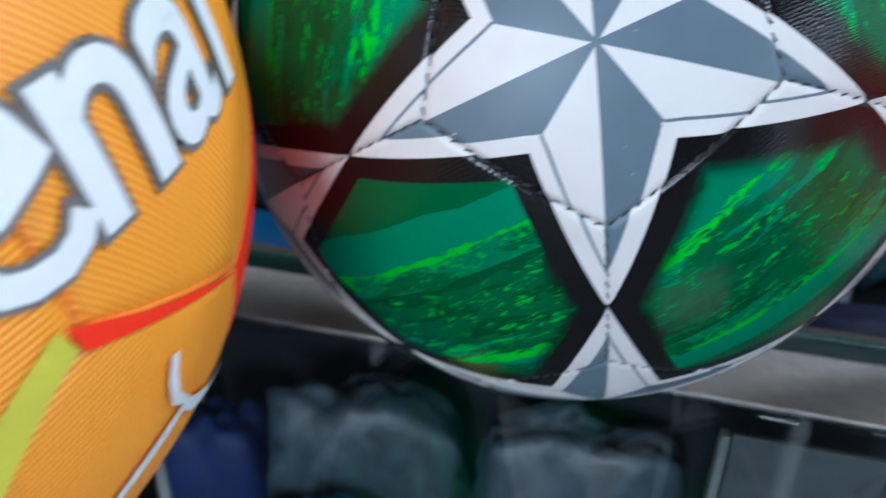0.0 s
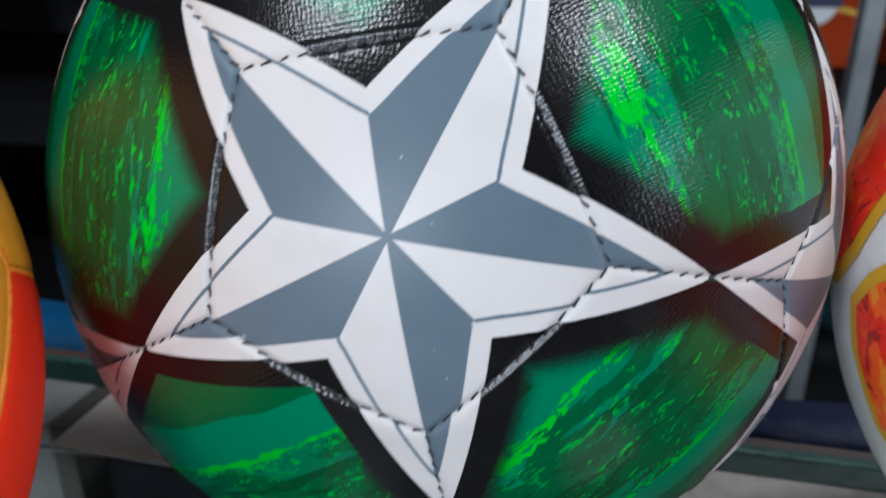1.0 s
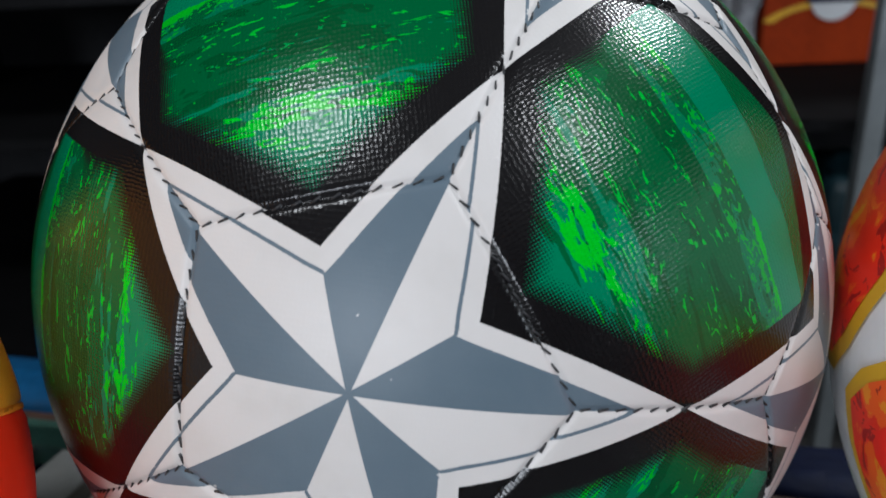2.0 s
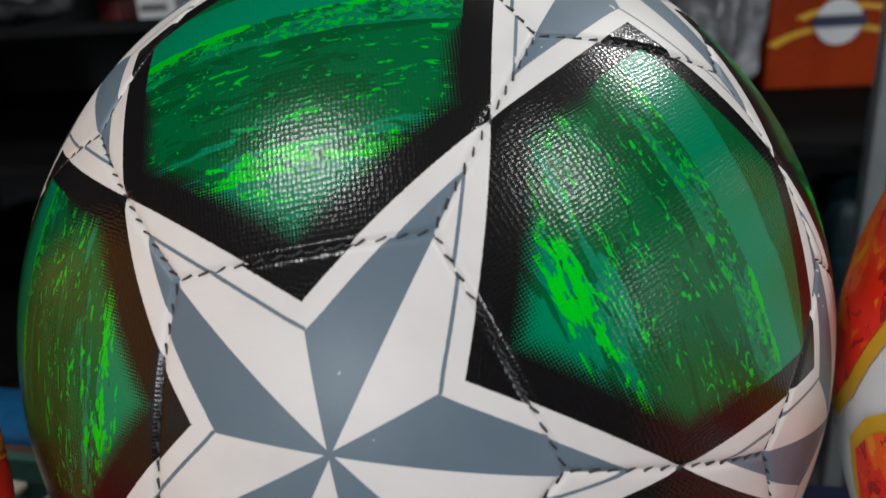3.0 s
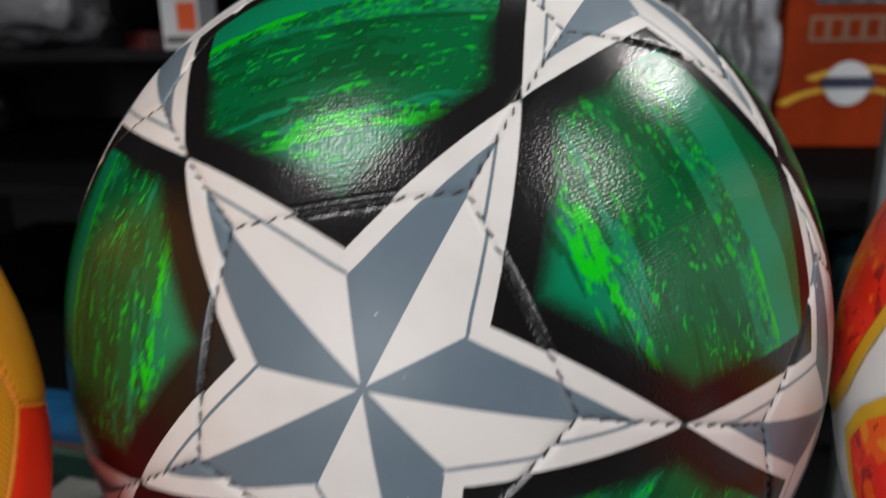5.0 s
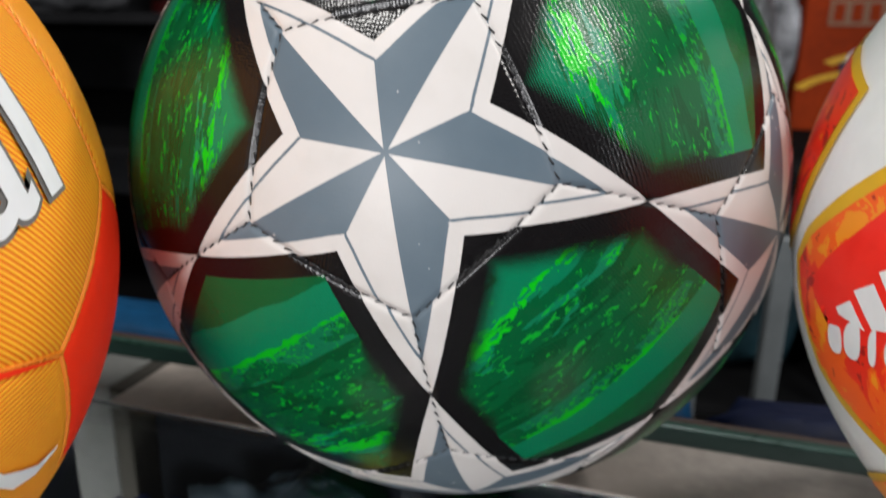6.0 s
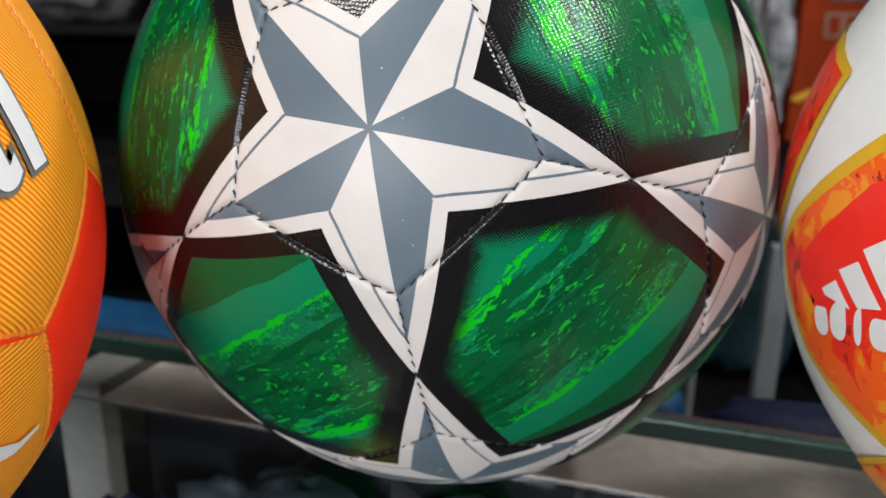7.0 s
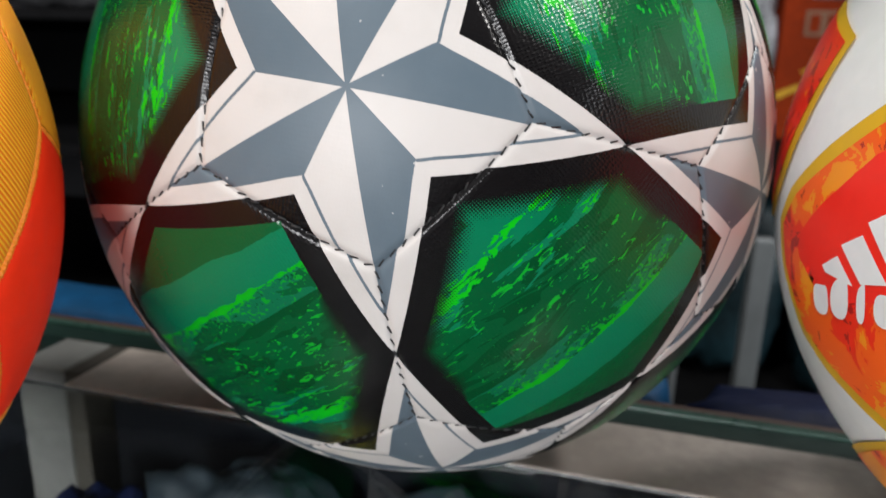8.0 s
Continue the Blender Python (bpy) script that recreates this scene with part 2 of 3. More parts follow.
def seams():
    for i in range(12):
        ring = around(i)
        for q in range(5):
            yield seam_point(i, ring[q]), seam_point(i, ring[(q + 1) % 5])
        for j in NEAR[i]:
            if j > i:
                yield seam_point(i, j), seam_point(j, i)


def stitches(root, place, material, pitch=0.0033, length=0.0021, thick=0.00024, lift=-0.00045):
    """Thread showing between the panels, one short bar a stitch."""
    verts, faces = [], []
    rng = random.Random(4)
    for a, b in seams():
        run = math.acos(a @ b) * RADIUS
        count = int(run / pitch)
        for k in range(count):
            c = unit(a + (b - a) * (k + 0.5) / count)
            along = unit((b - a) - c * ((b - a) @ c))
            sidew = np.cross(c, along)
            ang = 0.35 + rng.uniform(-0.15, 0.15)
            ax = along * math.cos(ang) + sidew * math.sin(ang)
            ay = np.cross(c, ax)
            o = c * (RADIUS + lift + rng.uniform(-0.0001, 0.0001))
            base = len(verts)
            for dz, w in ((-0.0004, 1.0), (thick * 0.5, 0.6)):
                for sx, sy in ((-1, -1), (1, -1), (1, 1), (-1, 1)):
                    verts.append(o + ax * sx * length / 2 * (0.8 + 0.2 * w) + ay * sy * thick * w + c * dz)
            faces += [[base + q for q in f] for f in ((4, 5, 6, 7), (0, 1, 5, 4), (1, 2, 6, 5), (2, 3, 7, 6), (3, 0, 4, 7))]
    ob = new("stitching", mesh_from("stitching", verts, faces, [material]))
    ob.parent, ob.matrix_basis = root, place
    return tagged(ob, "fine dark thread along the seams", kind="stuff")


# ---- materials ----
M_COVER = star_ball_material()
M_THREAD = plain("black_thread", (0.02, 0.02, 0.022), 0.5, 0.3, 200)

# the patterned ball
TURN_MAIN = ((0.98986, 0.14208, 0.0), (-0.03205, 0.22332, -0.97422), (-0.13841, 0.96434, 0.22561))


def main_base(face):
    if 0 in face:
        return 5 if face == (0, 4, 5) else 0
    return face[sum(face) % 3]


main_ball, main_place = football("green black and white star-patterned football on a glass counter", (0, 0, 0.11), TURN_MAIN, lambda *a: M_COVER, main_base, n=18, groove=0.0007, width=0.0006, group="footballs on the counter")
stitches(main_ball, main_place, M_THREAD)

# ---- surfaces of the place ----
M_RAIL = plain("worn_cream_paint_on_wood", (0.40, 0.352, 0.310), 0.6, 0.3, 40)
M_POST = plain("grey_white_laminate", (0.16, 0.163, 0.155), 0.5, 0.25, 40)
M_POST_SIDE = plain("raw_board_edge", (0.055, 0.05, 0.04), 0.7, 0.3, 60)
# near-black base colour stands in for shade inside and behind the counter
M_DARK = plain("shade_dark_board", (0.006, 0.008, 0.012), 0.6, 0.4, 20, Specular_IOR_Level=0.15)
M_BLACKBOARD = plain("matt_black_board", (0.010, 0.010, 0.011), 0.9, 0.4, 20, Specular_IOR_Level=0.1)
M_WALL = plain("dark_grey_painted_wall", (0.035, 0.036, 0.04), 0.7, 0.4, 6, 0.001)
# unseen ceiling and floor, darkened to cut bounce and reflected haze
M_CEIL = plain("darkened_ceiling_paint", (0.16, 0.16, 0.16), 0.8, 0.15, 5, 0.001)
M_FLOOR = plain("worn_grey_floor_tile", (0.12, 0.115, 0.11), 0.4, 0.3, 4, 0.001)
M_STEEL = plain("brushed_steel", (0.24, 0.26, 0.27), 0.5, 0.2, 60, 0.0002, 0.4)
M_NAVY = plain("navy_plastic_film", (0.004, 0.012, 0.060), 0.6, 0.4, 25, 0.002, Specular_IOR_Level=0.2)
M_BLUE = plain("blue_plastic_film", (0.004, 0.070, 0.18), 0.6, 0.4, 25, 0.002, Specular_IOR_Level=0.2)
M_BROWN = plain("brown_reflection_strip", (0.075, 0.035, 0.022), 0.6, 0.3, 40)
M_WHITEBAG = plain("white_packing_film", (0.62, 0.63, 0.68), 0.3, 0.93, 45, 0.006)
M_BLACKBAG = plain("black_packing_film", (0.012, 0.012, 0.014), 0.3, 0.4, 18, 0.004)
M_GREYBAG = plain("smoky_clear_film", (0.19, 0.19, 0.20), 0.22, 0.6, 14, 0.004)
M_ORANGEBOX = plain("orange_printed_card", (0.38, 0.040, 0.004), 0.8, 0.4, 14, Specular_IOR_Level=0.2)
M_LABEL = plain("bright_orange_label", (0.90, 0.13, 0.03), 0.5, 0.15, 30)
M_REDBOX = plain("dark_red_printed_card", (0.10, 0.006, 0.006), 0.6, 0.4, 12)
M_YELLOW = plain("yellow_print", (0.80, 0.46, 0.02), 0.4, 0.12, 30, 0.0)
M_WHITEINK = plain("white_print", (0.80, 0.81, 0.83), 0.4, 0.08, 40, 0.0)
M_NAVYINK = plain("navy_print", (0.015, 0.02, 0.07), 0.4, 0.1, 40, 0.0)
M_TAN = plain("pale_tan_print", (0.26, 0.12, 0.06), 0.45, 0.2, 30, 0.0)
M_LIME = plain("lime_print", (0.66, 0.60, 0.05), 0.4, 0.15, 30, 0.0)
M_GREYINK = plain("grey_outline_print", (0.17, 0.16, 0.15), 0.4, 0.2, 40, 0.0)


def glass_material():
    m = Mat("green_tinted_float_glass", 0.02, 0.0, (0.93, 0.965, 0.945), Transmission_Weight=1.0, IOR=1.5)
    smear = m.noise(m.object_xyz(), 14.0, 5)
    m.put("Roughness", smear.step(0.45, 0.75) * 0.05 + 0.01)
    return m.m


M_GLASS = glass_material()
# opaque dark green stands in for the reflection inside the glass edge
M_GLASSEDGE = plain("glass_edge_reflection_green", (0.008, 0.026, 0.020), 0.35, 0.4, 60)
M_GLASSLIP = plain("polished_green_glass_lip", (0.035, 0.085, 0.065), 0.3, 0.4, 60)

# ---- room ----
X0, X1, Y0, Y1, Z0, Z1 = -2.4, 2.9, -3.2, 2.7, -0.92, 1.75


def slab(name, lo, hi, mat):
    return box_thing(name, lo, hi, 0.0, mat, name.replace("_", " ") + " of the shop", name.split("_")[0], kind="structure")


slab("floor", (X0 - 0.1, Y0 - 0.1, Z0 - 0.1), (X1 + 0.1, Y1 + 0.1, Z0), M_FLOOR)
slab("ceiling", (X0 - 0.1, Y0 - 0.1, Z1), (X1 + 0.1, Y1 + 0.1, Z1 + 0.1), M_CEIL)
slab("wall_north", (X0 - 0.1, Y1, Z0), (X1 + 0.1, Y1 + 0.1, Z1), M_WALL)
slab("wall_south", (X0 - 0.1, Y0 - 0.1, Z0), (X1 + 0.1, Y0, Z1), M_WALL)
slab("wall_west", (X0 - 0.1, Y0, Z0), (X0, Y1, Z1), M_WALL)
slab("wall_east", (X1, Y0, Z0), (X1 + 0.1, Y1, Z1), M_WALL)

# ---- glass counter ----
SLANT = math.degrees(math.atan(-0.13))
counter = thing("display_counter", (0, 0, Z0), "glass-topped display counter with a worn cream wooden rail", "counter", turn=(0, 0, SLANT))
H = -Z0
part("glass_top", box_bm((-1.1, -0.40, H - 0.005), (1.1, -0.0158, H - 0.0002), 0.0008), M_GLASS, counter, "clear glass top").visible_shadow = False
part("rail", box_bm((-0.1565, -0.0155, H - 0.0035), (1.1, 0.0270, H - 0.0001), 0.0012), M_RAIL, counter, "cream painted wooden rail")
part("rail", box_bm((-1.1, -0.0155, H - 0.0035), (-0.2095, 0.0270, H - 0.0001), 0.0012), M_RAIL, counter, "cream painted wooden rail")
part("glass_edge", box_bm((-1.1, 0.0274, H - 0.012), (1.1, 0.0405, H - 0.0006), 0.0008), M_GLASSEDGE, counter, "glass edge with its inner reflection painted dark green")
part("glass_lip", box_bm((-1.1, 0.0407, H - 0.012), (1.1, 0.0455, H + 0.0006), 0.0008), M_GLASSLIP, counter, "pale green polished glass lip")
# solid brown strip paints in a reflection behind the glass edge
part("trim_strip", box_bm((-1.1, 0.0457, H - 0.014), (1.1, 0.0530, H - 0.0010), 0.0010), M_BROWN, counter, "brown strip painting in the reflection behind the glass")
post = part("post", box_bm((-0.193, -0.0040, 0.10), (-0.167, 0.0270, H - 0.0004), 0.001), M_POST, counter, "grey-white laminated post")
part("edge_strip", box_bm((-0.1668, -0.0040, 0.10), (-0.1572, 0.0270, H - 0.0008), 0.001), M_POST_SIDE, post, "bare brown board edge")
for sx in (-0.186, -0.176):
    bm = bmesh.new()
    bmesh.ops.create_cone(bm, cap_ends=True, segments=14, radius1=0.0016, radius2=0.0012, depth=0.001, matrix=Matrix.Translation((sx, -0.0045, H - 0.010)) @ Matrix.Rotation(radians(90), 4, "X"))
    part("screw", bm, M_DARK, post)
# added panels, coloured near-black for the shade below the rail
part("back_panel", box_bm((-1.1, 0.012, 0.10), (-0.2095, 0.024, H - 0.016), 0.001), M_DARK, counter, "back panel darkened for the shaded inside")
part("back_panel", box_bm((-0.1565, 0.012, 0.10), (1.1, 0.024, H - 0.016), 0.001), M_DARK, counter, "back panel darkened for the shaded inside")
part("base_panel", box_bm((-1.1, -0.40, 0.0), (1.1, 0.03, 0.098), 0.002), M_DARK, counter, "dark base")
part("side_panel", box_bm((-1.112, -0.40, 0.0), (-1.101, 0.03, H - 0.009), 0.001), M_DARK, counter)
part("side_panel", box_bm((1.101, -0.40, 0.0), (1.112, 0.03, H - 0.009), 0.001), M_DARK, counter)
part("front_pane", box_bm((-1.1, -0.40, 0.10), (1.1, -0.394, H - 0.009), 0.0005), M_GLASS, counter, "clear front glass").visible_shadow = False
part("inner_shelf", box_bm((-1.098, -0.38, H - 0.17), (1.098, 0.010, H - 0.16), 0.001), M_DARK, counter, "inner shelf darkened for its shade")
M_STRIP = plain("dull_grey_metal_strip", (0.10, 0.11, 0.11), 0.5, 0.3, 60)
M_PANEL = plain("grey_blue_panel", (0.035, 0.045, 0.05), 0.5, 0.4, 30)
for sx in (0.070, 0.128):
    part("divider_strip", box_bm((sx, -0.020, H - 0.159), (sx + 0.0035, -0.014, H - 0.016), 0.0008), M_STRIP, counter, "thin grey metal strip")
part("divider_pane", box_bm((0.0745, -0.018, H - 0.159), (0.127, -0.015, H - 0.016), 0.0005), M_PANEL, counter, "dull panel between the strips")



def lump(name, at, size, mat, label, category, seed, rough=0.35, group="", turn=0.0):
    """A soft packed parcel with folds, resting on its base."""
    bm = bmesh.new()
    bmesh.ops.create_icosphere(bm, subdivisions=4, radius=1.0)
    for v in bm.verts:
        p = v.co.copy()
        k = max(abs(p.x), abs(p.y), abs(p.z))
        q = p.lerp(p / k, 0.55)
        n1 = noise.noise(p * 1.6 + Vector((seed * 3.1, 0, 0)))
        n2 = noise.noise(Vector((p.x * 5, p.y * 5, p.z * 2.2)) + Vector((0, seed * 1.7, 0)))
        n3 = abs(noise.noise(p * 9 + Vector((seed, seed, 0))))
        q *= 1 + rough * (0.35 * n1 + 0.22 * n2 - 0.18 * n3)
        v.co = Vector((q.x * size[0] / 2, q.y * size[1] / 2, (q.z * 0.5 + 0.5) * size[2]))
    low = min(v.co.z for v in bm.verts)
    for v in bm.verts:
        v.co.z = max(v.co.z - low - 0.02 * size[2], 0.0)
    for f in bm.faces:
        f.smooth = True
    me = bpy.data.meshes.new(name)
    bm.to_mesh(me)
    bm.free()
    me.materials.append(mat)
    ob = new(name, me)
    ob.matrix_world = pose(*at, 0, 0, turn)
    return tagged(ob, label, category, group)


# wares on the inner shelf, seen dimly through the glass
zs = Z0 + H - 0.16
M_SMOKE = plain("smoky_blue_film", (0.021, 0.038, 0.052), 0.5, 0.8, 22, 0.003)
for at, size, mat, label, seed in (
    ((-0.085, -0.042, zs), (0.060, 0.030, 0.096), M_BLUE, "blue film-wrapped parcel inside the counter", 1),
    ((-0.045, -0.040, zs), (0.030, 0.026, 0.092), M_LIME, "yellow-green film-wrapped parcel inside the counter", 2),
    ((-0.245, 0.000, zs), (0.085, 0.040, 0.120), M_NAVY, "navy film-wrapped parcel beside the post", 3),
    ((-0.135, -0.014, zs), (0.045, 0.030, 0.125), M_NAVY, "small navy film-wrapped parcel inside the counter", 8),
    ((-0.070, -0.010, zs), (0.095, 0.030, 0.132), M_SMOKE, "pale smoky film-wrapped parcel inside the counter", 4),
    ((0.020, -0.012, zs), (0.090, 0.030, 0.138), M_SMOKE, "smoky blue film-wrapped parcel inside the counter", 5),
    ((0.180, -0.022, zs), (0.090, 0.030, 0.125), M_SMOKE, "grey-blue film-wrapped parcel inside the counter", 6),
):
    lump("packed_jersey", at, size, mat, label, "parcel", seed, 0.45)

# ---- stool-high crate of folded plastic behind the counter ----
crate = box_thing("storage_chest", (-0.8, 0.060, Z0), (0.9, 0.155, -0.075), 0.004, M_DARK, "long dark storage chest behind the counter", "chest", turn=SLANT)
for at, size, mat, label, seed in (
    ((0.235, 0.052, -0.075), (0.27, 0.045, 0.073), M_NAVY, "folded navy plastic sheet on the chest", 11),
    ((0.065, 0.073, -0.075), (0.09, 0.045, 0.078), M_BLUE, "folded blue plastic sheet on the chest", 12),
    ((-0.27, 0.117, -0.075), (0.34, 0.050, 0.080), M_BLUE, "folded blue plastic sheet lying on the chest", 13),
):
    lump("folded_sheet", at, size, mat, label, "plastic sheet", seed, 0.18, turn=SLANT)

# ---- shelf rack behind ----
rack = thing("shelf_rack", (0, 0, Z0), "metal shelf rack against the dark wall", "shelf rack")
for x in (-2.2, -0.30, 0.585, 1.9):
    part("upright", box_bm((x - 0.016, 1.02, 0), (x + 0.016, 1.05, 2.55), 0.003), M_STEEL, rack, "grey steel upright")
for z, end in ((0.40, 1.9), (0.86, 1.9), (1.12, -0.28), (1.62, 1.9)):
    part("shelf", box_bm((-2.2, 1.06, z - 0.02), (end, 2.6, z), 0.002), M_BLACKBOARD, rack, "dark shelf board")
stand = thing("steel_stand", (0, 0, Z0), "slim steel stand behind the chest", "stand")
for x in (0.301, 0.215):
    part("leg", box_bm((x - (0.012 if x > 0.25 else 0.004), 0.60, 0), (x + (0.012 if x > 0.25 else 0.004), 0.62, 0.86), 0.002), M_STEEL, stand)
part("crossbar", box_bm((0.18, 0.598, 0.30), (0.40, 0.622, 0.314), 0.002), M_STEEL, stand)


def arc_band(r0, r1, a0, a1, y, cx, cz, thick=0.003, n=24):
    bm = bmesh.new()
    rows = []
    for k in range(n + 1):
        a = radians(a0 + (a1 - a0) * k / n)
        rows.append([bm.verts.new((cx + r * math.cos(a), yy, cz + r * math.sin(a) * 0.45)) for r, yy in ((r0, y), (r1, y), (r1, y - thick), (r0, y - thick))])
    for p, q in zip(rows, rows[1:]):
        for i in range(4):
            bm.faces.new((p[i], p[(i + 1) % 4], q[(i + 1) % 4], q[i]))
    bm.faces.new(rows[0])
    bm.faces.new(rows[-1][::-1])
    bmesh.ops.recalc_face_normals(bm, faces=bm.faces)
    return bm


def product_box(at, w, d, h, body, label, print_on, turn=0.0):
    root = thing("product_box", at, label, "box", "boxes on the rack", turn=(0, 0, turn))
    part("carton", box_bm((-w / 2, -d / 2, 0), (w / 2, d / 2, h), 0.003), body, root)
    y = -d / 2 - 0.001
    if print_on == "emblem":
        part("printed_arc", arc_band(0.165, 0.192, 25, 152, y, 0.02, 0.068), M_YELLOW, root, "yellow printed arc")
        part("printed_arc", arc_band(0.150, 0.178, 40, 140, y, 0.05, 0.122), M_YELLOW, root, "yellow printed arc")
        bm = bmesh.new()
        bmesh.ops.create_cone(bm, cap_ends=True, segments=32, radius1=0.055, radius2=0.055, depth=0.003, matrix=Matrix.Translation((0.015, y - 0.006, 0.160)) @ Matrix.Rotation(radians(90), 4, "X"))
        disc = part("printed_disc", bm, M_WHITEINK, root, "white printed disc")
        part("printed_bar", box_bm((-0.048, y - 0.011, 0.148), (0.078, y - 0.0082, 0.176), 0.001), M_NAVYINK, disc, "navy bar")
        part("printed_panel", box_bm((-0.09, y - 0.003, 0.262), (0.13, y - 0.0005, 0.325), 0.0005), M_TAN, root, "pale tan printed panel")
        for k in range(5):
            part("printed_bar", box_bm((-0.08 + k * 0.042, y - 0.006, 0.272), (-0.055 + k * 0.042, y - 0.0035, 0.315), 0.0005), M_ORANGEBOX, root)
        part("printed_band", box_bm((-0.08, y - 0.003, 0.352), (0.11, y - 0.0005, 0.376), 0.0005), M_GREYBAG, root, "pale grey printed band")
    elif print_on == "label":
        part("printed_label", box_bm((-w * 0.05, y - 0.003, h * 0.35), (w * 0.45, y - 0.0005, h * 0.85), 0.0005), M_LABEL, root, "orange label")
        part("printed_bar", box_bm((-w * 0.40, y - 0.003, h * 0.12), (w * 0.30, y - 0.0005, h * 0.25), 0.0005), M_GREYINK, root)
    return root


product_box((0.765, 1.90, -0.058), 0.29, 0.25, 0.43, M_ORANGEBOX, "orange carton with yellow arcs and a white disc", "emblem")
product_box((0.50, 2.05, -0.058), 0.24, 0.25, 0.30, M_REDBOX, "dark red carton on the rack", "")
product_box((1.20, 1.95, -0.058), 0.36, 0.25, 0.43, M_ORANGEBOX, "orange carton with yellow arcs standing on the rack", "emblem")
product_box((-0.985, 1.80, 0.2015), 0.11, 0.12, 0.15, M_WHITEINK, "white carton with an orange label", "label")
product_box((-1.075, 1.72, 0.2015), 0.06, 0.12, 0.05, M_REDBOX, "small dark red carton", "")
product_box((-0.72, 1.80, 0.2015), 0.11, 0.12, 0.14, M_WHITEINK, "plain white carton on the rack", "")
for k, (x, y, w, h) in enumerate(((0.02, 1.75, 0.24, 0.46), (0.22, 1.66, 0.22, 0.36), (0.42, 1.74, 0.22, 0.42), (0.15, 1.95, 0.3, 0.52), (0.33, 1.50, 0.20, 0.25), (0.54, 1.84, 0.14, 0.44), (0.08, 1.52, 0.20, 0.28))):
    lump("wrapped_parcel", (x, y, -0.0598), (w, 0.2, h), M_WHITEBAG if k not in (2, 4) else M_GREYBAG, "white film-wrapped goods piled on the rack" if k not in (2, 4) else "smoky film-wrapped goods piled on the rack", "parcel", 30 + k, 0.6, "film-wrapped goods")
for k, (x, y, z, w, h) in enumerate(((-1.27, 1.45, 0.2015, 0.52, 0.44), (-0.5, 1.9, 0.2015, 0.3, 0.25), (-1.9, 1.9, -0.058, 0.5, 0.22), (0.95, 1.45, -0.52, 0.4, 0.2))):
    lump("packed_bag", (x, y, z), (w, 0.3, h), M_BLACKBAG if k else M_GREYBAG, "dark film-wrapped bag on the rack", "bag", 50 + k, 0.5, "dark bags")

M_TEAL = plain("dark_teal_film", (0.020, 0.060, 0.078), 0.45, 0.7, 22, 0.003)
for k, (x, y, w, h) in enumerate(((0.42, 1.30, 0.26, 0.40), (0.70, 1.25, 0.24, 0.36), (0.20, 1.35, 0.22, 0.34), (-0.55, 1.40, 0.5, 0.36))):
    lump("packed_bag", (x, y, -0.519), (w, 0.22, h), M_TEAL, "dark teal film-wrapped bag on the lower shelf", "bag", 70 + k, 0.5, "dark bags")

# ---- prints that lie on a ball's cover ----


def lay(name, bm, root, axes, material, lift, label="", rounds=2, thick=0.00012):
    """Wraps a flat shape, in degrees of longitude and latitude, round a ball."""
    d0, ex, ey = axes
    bmesh.ops.triangulate(bm, faces=bm.faces[:])
    for _ in range(rounds):
        long = [e for e in bm.edges if e.calc_length() > 2.2]
        if long:
            bmesh.ops.subdivide_edges(bm, edges=long, cuts=1)
            bmesh.ops.triangulate(bm, faces=bm.faces[:])
    for v in bm.verts:
        lon, lat = radians(v.co.x), radians(v.co.y)
        n = ey * math.sin(lat) + (ex * math.sin(lon) + d0 * math.cos(lon)) * math.cos(lat)
        v.co = n * (RADIUS + lift) + Vector((0, 0, RADIUS))
    bmesh.ops.recalc_face_normals(bm, faces=bm.faces)
    mid = sum((v.co for v in bm.verts), Vector()) / len(bm.verts) - Vector((0, 0, RADIUS))
    if sum((f.normal.dot(mid) for f in bm.faces)) < 0:
        bmesh.ops.reverse_faces(bm, faces=bm.faces[:])
    for f in bm.faces:
        f.smooth = True
    return part(name, bm, material, root, label)


def ball_axes(x, y, z):
    d0 = Vector((x, y, z)).normalized()
    ex = Vector((0, 0, 1)).cross(d0).normalized()
    return d0, ex, d0.cross(ex)


def poly_bm(points, rounded=0):
    for _ in range(rounded):
        points = [tuple(a * w + b * (1 - w) for a, b in zip(p, q)) for p, q in zip(points, points[1:] + points[:1]) for w in (0.75, 0.25)]
    bm = bmesh.new()
    bm.faces.new([bm.verts.new((x, y, 0)) for x, y in points])
    return bm


def grown(points, d):
    cx, cy = sum(p[0] for p in points) / len(points), sum(p[1] for p in points) / len(points)
    return [(x + d * (x - cx) / math.hypot(x - cx, y - cy), y + d * (y - cy) / math.hypot(x - cx, y - cy)) for x, y in points]


def stroke_bm(points, widths):
    bm = bmesh.new()
    rows = []
    for k, ((x, y), w) in enumerate(zip(points, widths)):
        a, b = points[max(k - 1, 0)], points[min(k + 1, len(points) - 1)]
        n = Vector((-(b[1] - a[1]), b[0] - a[0])).normalized() * w / 2
        rows.append((bm.verts.new((x + n.x, y + n.y, 0)), bm.verts.new((x - n.x, y - n.y, 0))))
    for p, q in zip(rows, rows[1:]):
        bm.faces.new((p[0], p[1], q[1], q[0]))
    return bm


